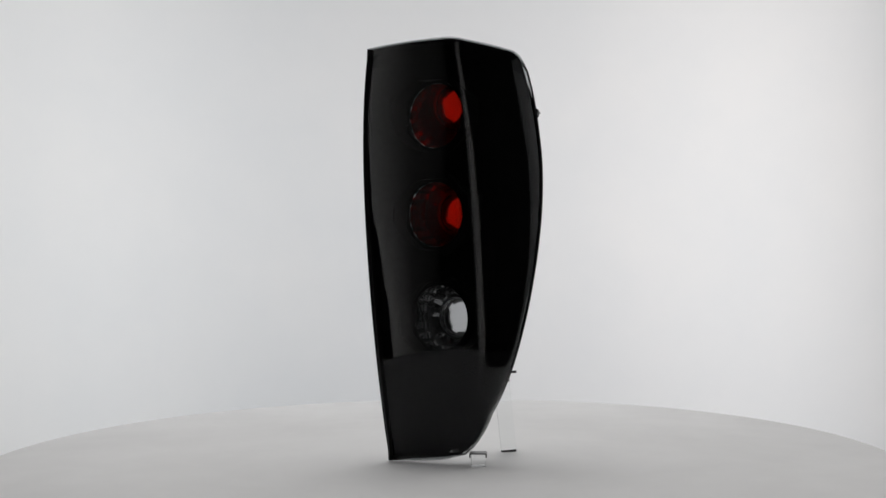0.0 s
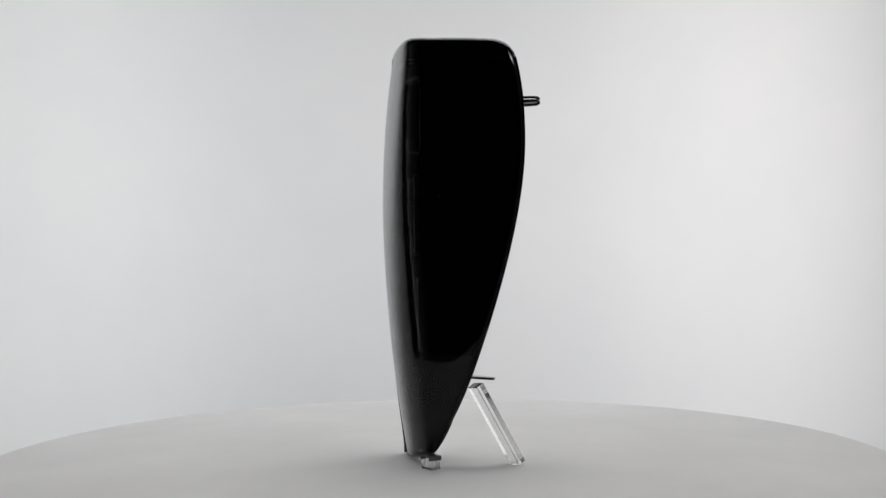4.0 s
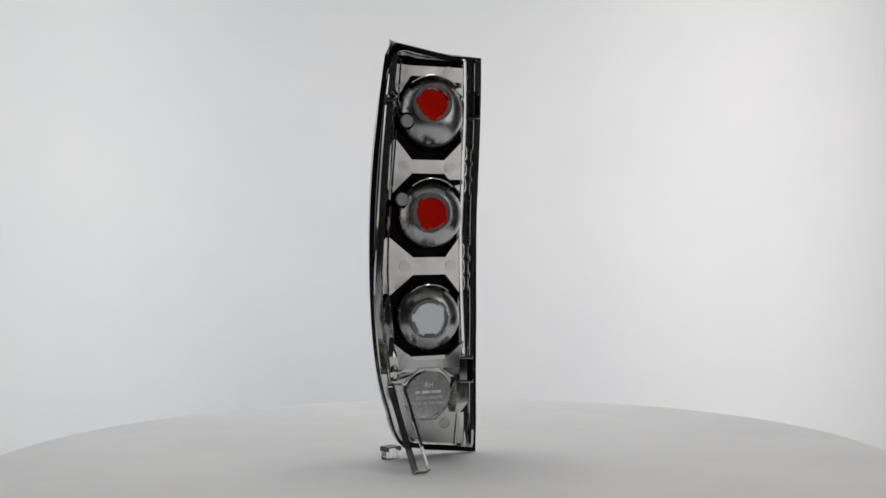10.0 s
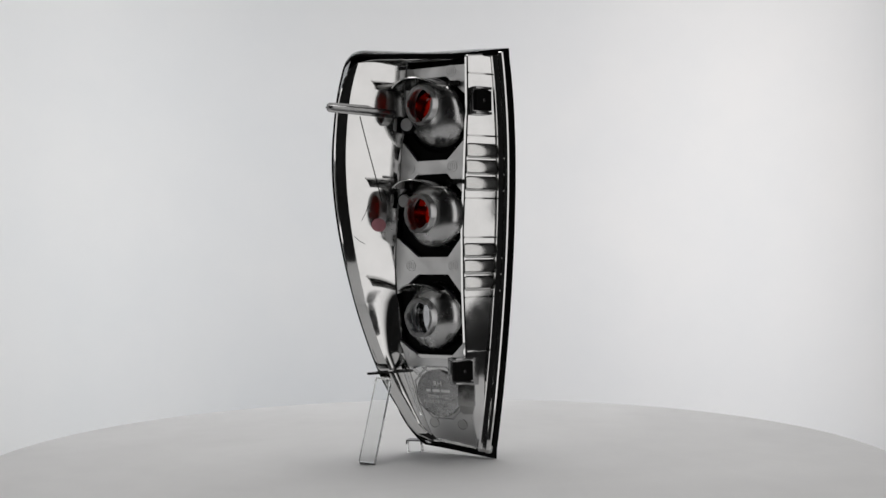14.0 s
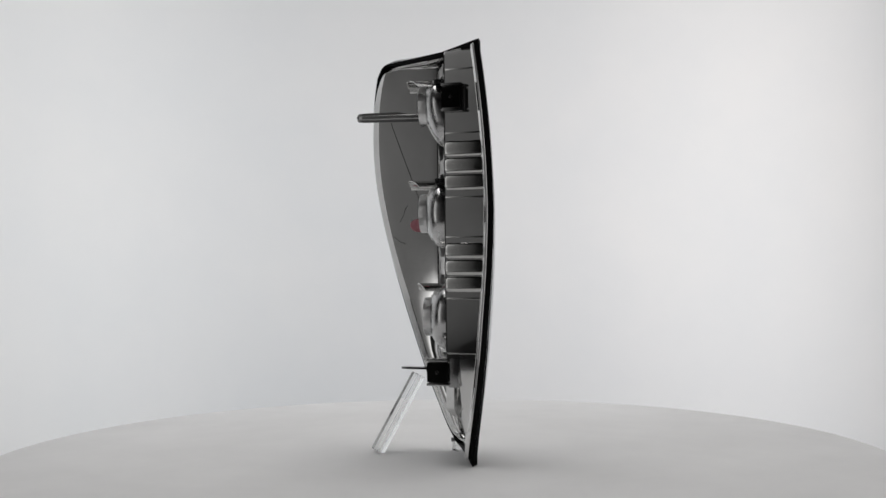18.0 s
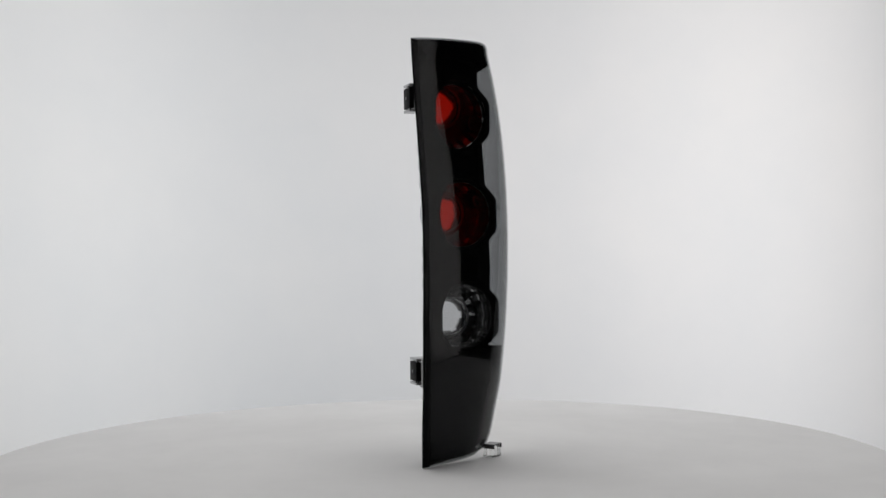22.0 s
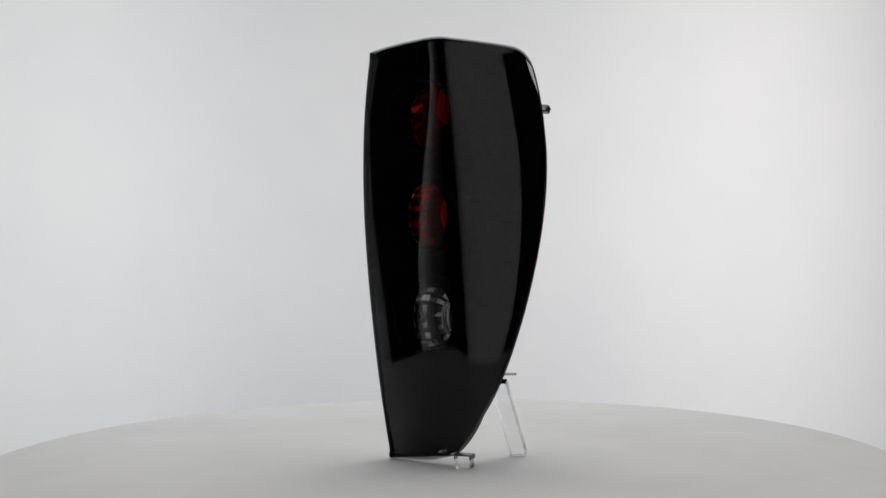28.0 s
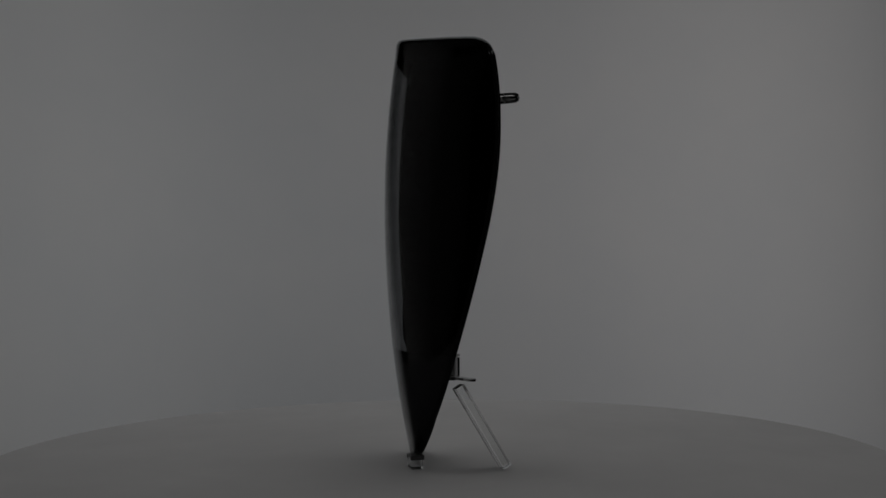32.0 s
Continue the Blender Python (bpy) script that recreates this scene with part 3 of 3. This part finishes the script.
    # fixing brackets: a bright metal cage with a black spring clip on its outer face
    for face, wide, deep, z0, z1 in ((Vector((-0.0485, 0.0115, 0)), 0.0205, 0.011, 0.349, 0.377), (Vector((-0.0267, 0.0190, 0)), 0.0225, 0.014, 0.0755, 0.1025)):
        m = Matrix.Translation(face + UP * (z0 + z1) / 2) @ Matrix.Rotation(radians(135), 4, 'Z')
        tall = z1 - z0
        bm = bmesh.new()
        for s in (-1, 1):
            box(bm, (deep, wide, 0.0026), m @ pose(-deep / 2, 0, s * (tall / 2 - 0.0013)))
        box(bm, (deep * 0.55, wide, tall - 0.0052), m @ pose(-deep * 0.72, 0, 0))
        if z0 < 0.2:
            box(bm, (0.008, 0.010, tall * 1.05), m @ pose(-0.0075, wide / 2 + 0.0045, -0.001))
        bevelled(bm, 0.0006)
        bracket = part("bracket", bm, STEEL, lamp, "bright metal fixing bracket")
        bm = bmesh.new()
        box(bm, (0.0022, wide * 0.94, tall - 0.0075), m @ pose(-0.0012, 0, 0))
        for s in (-1, 1):
            box(bm, (deep * 0.43, 0.0014, tall - 0.0075), m @ pose(-deep * 0.215, s * (wide / 2 - 0.0012), 0))
        bevelled(bm, 0.0005)
        part("spring_clip", bm, SATIN_BLACK, bracket, "black spring clip")
        bm = bmesh.new()
        rev(bm, m @ Vector((0, 0, 0)), (m.to_3x3() @ Vector((1, 0, 0))), [(-0.0004, 0.0021), (0.0006, 0.0019), (0.0008, 0.0001)], 16)
        part("rivet", bm, BLACK, bracket)

    # stem under the lower bracket
    bm = bmesh.new()
    rows = []
    for z, k in ((0.0760, 1.0), (0.052, 1.0), (0.0425, 0.55)):
        rows.append([Vector((-0.026 + x * 0.0085 * k, -0.006 + y * 0.010 * k - (1 - k) * 0.004, z)) for x, y in ((-1, -1), (1, -1), (1, 1), (-1, 1))])
    v = grid_mesh(bm, rows, True)
    bm.faces.new(v[-1])
    bm.faces.new(v[0])
    bevelled(bm, 0.001)
    part("bracket_stem", bm, CHROME, lamp)

    # mounting pin: a cross-shaped post with a pointed end
    p0, p1 = Vector((0.050, -0.012, 0.3555)), Vector((0.1065, 0.045, 0.3565))
    d = (p1 - p0).normalized()
    sd = d.cross(UP).normalized()
    up = sd.cross(d)
    bm = bmesh.new()
    for ex, ey in ((0.0046, 0.0013), (0.0013, 0.0050)):
        rows = []
        for f, k in ((0, 1.15), (0.9, 1), (0.97, 0.92), (1.0, 0.6)):
            rows.append([p0.lerp(p1, f) + sd * (x * ex * k) + up * (y * ey * k) for x, y in ((-1, -1), (1, -1), (1, 1), (-1, 1))])
        v = grid_mesh(bm, rows, True)
        bm.faces.new(v[0])
        bm.faces.new(v[-1])
    rev(bm, p0, d, [(0, 0.0035), (0.074, 0.0031), (0.0775, 0.0022)], 16)
    part("mounting_pin", bm, PIN, lamp)
    # lower fin
    p0, p1 = Vector((0.034, -0.014, 0.0865)), Vector((0.0765, 0.008, 0.0850))
    d = (p1 - p0).normalized()
    sd = d.cross(UP).normalized()
    bm = bmesh.new()
    rows = [[p0.lerp(p1, f) + sd * x * wd + UP * y for x, y in ((-1, -0.0012), (1, -0.0012), (1, 0.0012), (-1, 0.0012))] for f, wd in ((0, 0.006), (0.55, 0.005), (0.93, 0.0036), (1, 0.002))]
    v = grid_mesh(bm, rows, True)
    bm.faces.new(v[0])
    bm.faces.new(v[-1])
    part("locating_fin", bm, PIN, lamp)

    # thin ridge that crosses the side panel
    def on_panel(k, z, off=0.0008):
        curve = panel_curve(z)
        x = min(max(k, 0.0), 0.999) * (len(curve) - 1)
        q = curve[int(x)].lerp(curve[int(x) + 1], x - int(x)) - PANEL_N * off
        return Vector((q.x, q.y, z))
    bm = bmesh.new()
    rows = []
    for i in range(13):
        f = i / 12
        g, h = min(1.0, f / 0.75), max(0.0, (f - 0.75) / 0.25)
        k, z = 0.82 - 0.44 * g - 0.24 * h, 0.349 - 0.086 * g - 0.001 * h
        rows.append([on_panel(k, z + dz, off) for dz, off in ((-0.0009, -0.0005), (-0.0005, 0.0022), (0.0005, 0.0022), (0.0009, -0.0005))])
    v = grid_mesh(bm, rows, True)
    part("panel_ridge", bm, CHROME, lamp)
    bm = bmesh.new()
    ring = [bm.verts.new(on_panel(0.45 + 0.165 * math.cos(a), 0.2385 + 0.0070 * math.sin(a), 0.0017)) for a in [k * math.tau / 32 for k in range(32)]]
    bm.faces.new(ring)
    part("inspection_sticker", bm, PINK, lamp, "small round pink sticker")

    # two hair-thin scuffs on the panel
    for way in (((0.66, 0.258), (0.72, 0.250), (0.80, 0.243)), ((0.70, 0.2535), (0.62, 0.2605)), ((0.98, 0.227), (0.88, 0.2215), (0.78, 0.219))):
        bm = bmesh.new()
        grid_mesh(bm, [[on_panel(k, z + h, 0.0015) for h in (-0.0003, 0.0003)] for k, z in way])
        part("scuff", bm, REFRACTION_SCUFF, lamp, "thin dark scuff")

    # round plaque with raised writing
    nb, ub = SLOPE_OUT, SLOPE
    c = back(10.5, plate_w(0.063) + 0.2, 0.063)
    bm = bmesh.new()
    oct_pts = [(0.0300 * math.cos(a), 0.0300 * math.sin(a)) for a in [(k + 0.5) * math.tau / 8 for k in range(8)]]
    rows = [[c + (E1 * x + ub * y) * f + nb * h for x, y in oct_pts] for f, h in ((1.09, -0.0006), (1.04, 0.0016), (1.0, 0.0016), (0.97, 0.0002))]
    grid_mesh(bm, rows, True)
    plaque = part("plaque_frame", bm, SATIN_CHROME, lamp)
    bm = bmesh.new()
    rev_side = [(0.0, 0.0260), (0.0030, 0.0258), (0.0034, 0.0253), (0.0030, 0.0246), (0.0030, 0.0001)]
    rows = [[c + nb * h + (E1 * math.cos(a) + ub * math.sin(a)) * r for a in [k * math.tau / 56 for k in range(56)]] for h, r in rev_side]
    grid_mesh(bm, rows, True)
    disc = part("plaque", bm, DARK_PLATE, plaque, "round plaque with raised writing")
    facing = Matrix((-E1, ub, nb)).transposed().to_4x4()
    for words, size, x, y in (("RH", 0.0078, 0.0, 0.0105), ("PMMA HSG/PC", 0.0047, 0.0020, -0.0035), ("MADE IN TAIWAN", 0.0047, 0.0, -0.0095)):
        me = text_mesh(words, size)
        me.transform(Matrix.Translation(c + nb * 0.0032 - E1 * x + ub * y) @ facing)
        me.materials.append(LETTER)
        ob = new("raised_letters", me)
        ob.parent = disc
    bm = bmesh.new()
    for x0, ln in ((-0.012, 0.005), (-0.003, 0.009), (0.0085, 0.011)):
        box(bm, (ln, 0.0028, 0.0003), Matrix.Translation(c + nb * 0.0032 - E1 * x0 + ub * 0.003) @ facing)
    part("raised_bars", bm, LETTER, disc)
    for u in (-12.0, 22.0):
        bm = bmesh.new()
        z = 0.030
        cc = back(u, plate_w(z) + 1.3, z)
        rows = [[cc + nb * h + (E1 * math.cos(a) + ub * math.sin(a)) * r for a in [k * math.tau / 24 for k in range(24)]] for h, r in ((0, 0.0058), (0.0006, 0.0058), (0.0006, 0.005), (0.0002, 0.0048), (0.0002, 0.0001))]
        grid_mesh(bm, rows, True)
        part("mould_mark", bm, CHROME, lamp)

    # black bezel behind the lens
    bm = bmesh.new()
    rows = []
    for i in range(130):
        z = 0.095 + (0.403 - 0.095) * i / 129
        a, b = edge_a(z), edge_b(z)
        turn = Vector((TURN_X, TURN_Y if z > 0.2 else TURN_Y + (0.2 - z) * 0.03))
        foot = back(plate_end(z), plate_w(z), 0).to_2d() + PANEL_N * 0.0060
        tip = b + Vector((-0.004, -0.0036))
        row = [a + Vector((0.004, 0.001))] + [(a + Vector((0.006, -0.001))).lerp(turn, k / 34) for k in range(34)]
        row += [turn.lerp(foot, k / 12) for k in range(12)] + [foot.lerp(tip, k / 12) for k in range(13)]
        rows.append([Vector((p.x, p.y, z)) for p in row])
    bezel_front = rows
    v = grid_mesh(bm, bezel_front)
    clear_bowls(bm, 0.0368)
    part("bezel", bm, BEZEL_BLACK, lamp, "matt black inner bezel")

    # its top shelf, up to the lens's crest and back under its top
    bm = bmesh.new()
    ss = [0.012 + 0.976 * k / 60 for k in range(61)]
    rows = [[lens_point(q, v, 1.0, 0.0018) for q in ss] for v in (0.948, 0.953)]
    for v, g in ((0.960, 1.0), (0.975, 0.998), (0.983, 0.990), (0.989, 0.973), (0.993, 0.95), (0.9952, 0.92), (0.996, 0.87), (0.996, 0.5), (0.996, 0.03)):
        rows.append([lens_point(q, v, g, 0.0018) for q in ss])
    grid_mesh(bm, rows)
    part("bezel_shelf", bm, BEZEL_BLACK, lamp)

    # matt panel inside the foot of the lens
    bm = bmesh.new()
    grid_mesh(bm, [[lens_point(s, 0.006 + (foot_v(s) - 0.006) * k / 16, 1.0) for s in S_STEPS] for k in range(17)])
    bmesh.ops.remove_doubles(bm, verts=bm.verts[:], dist=1e-5)
    bm.normal_update()
    for v in bm.verts:
        out = v.normal if v.normal.dot(v.co - Vector((0.02, 0.0, v.co.z))) > 0 else -v.normal
        v.co -= out * 0.0022
    foot = part("lower_panel", bm, DARK_PANEL, lamp, "matt dark grey lower panel")
    shell = foot.modifiers.new("thick", 'SOLIDIFY')
    shell.thickness, shell.offset = 0.0012, -1
    return lamp


# ---- acrylic props ----
def prop_bar():
    bm = bmesh.new()
    p0, p1 = Vector((0.0705, 0.0415, -0.0035)), Vector((0.0612, -0.0035, 0.0765))
    d = (p1 - p0).normalized()
    across = Vector((1, 0, 0))
    across = (across - d * across.dot(d)).normalized()
    thick = d.cross(across).normalized()
    m = Matrix((across, thick, d)).transposed().to_4x4()
    box(bm, (0.0165, 0.0092, (p1 - p0).length), Matrix.Translation((p0 + p1) / 2 + UP * 0.0016) @ m)
    bevelled(bm, 0.0005, 1)
    ob = part("acrylic_prop", bm, ACRYLIC, None)
    return tagged(ob, "clear acrylic bar leaning against the lamp's back", "display prop")


def prop_block():
    bm = bmesh.new()
    m = pose(0.0355, -0.0400, -0.0035, 0, 0, -4)
    box(bm, (0.0150, 0.0130, 0.0125), m @ pose(0, 0, 0.00625))
    bevelled(bm, 0.0005, 1)
    ob = part("acrylic_block", bm, ACRYLIC, None)
    tagged(ob, "small clear acrylic block, its dark refraction added, under the lamp's foot", "display prop")
    # thin dark plates stand in for the acrylic's dark refraction
    bm = bmesh.new()
    box(bm, (0.0158, 0.0136, 0.0011), m @ pose(0, 0, 0.0131))
    for s in (-1, 1):
        box(bm, (0.0012, 0.0136, 0.0042), m @ pose(s * 0.0080, 0, 0.0112))
    part("refraction_edges", bm, REFRACTION_SCUFF, ob, "dark edges added for refraction")
    return ob


room()
backdrop()
CARRIED = [turntable(), tail_light(), prop_bar(), prop_block()]


def motions():
    times = [k * 0.25 for k in range(129)]
    for thing in CARRIED:
        centre = Matrix.Translation((-0.006, 0.014, 0.0)) if thing.name == "turntable" else Matrix.Identity(4)
        walk(thing, [(t, centre @ Matrix.Rotation(-TURN_RATE * t, 4, 'Z')) for t in times])


motions()
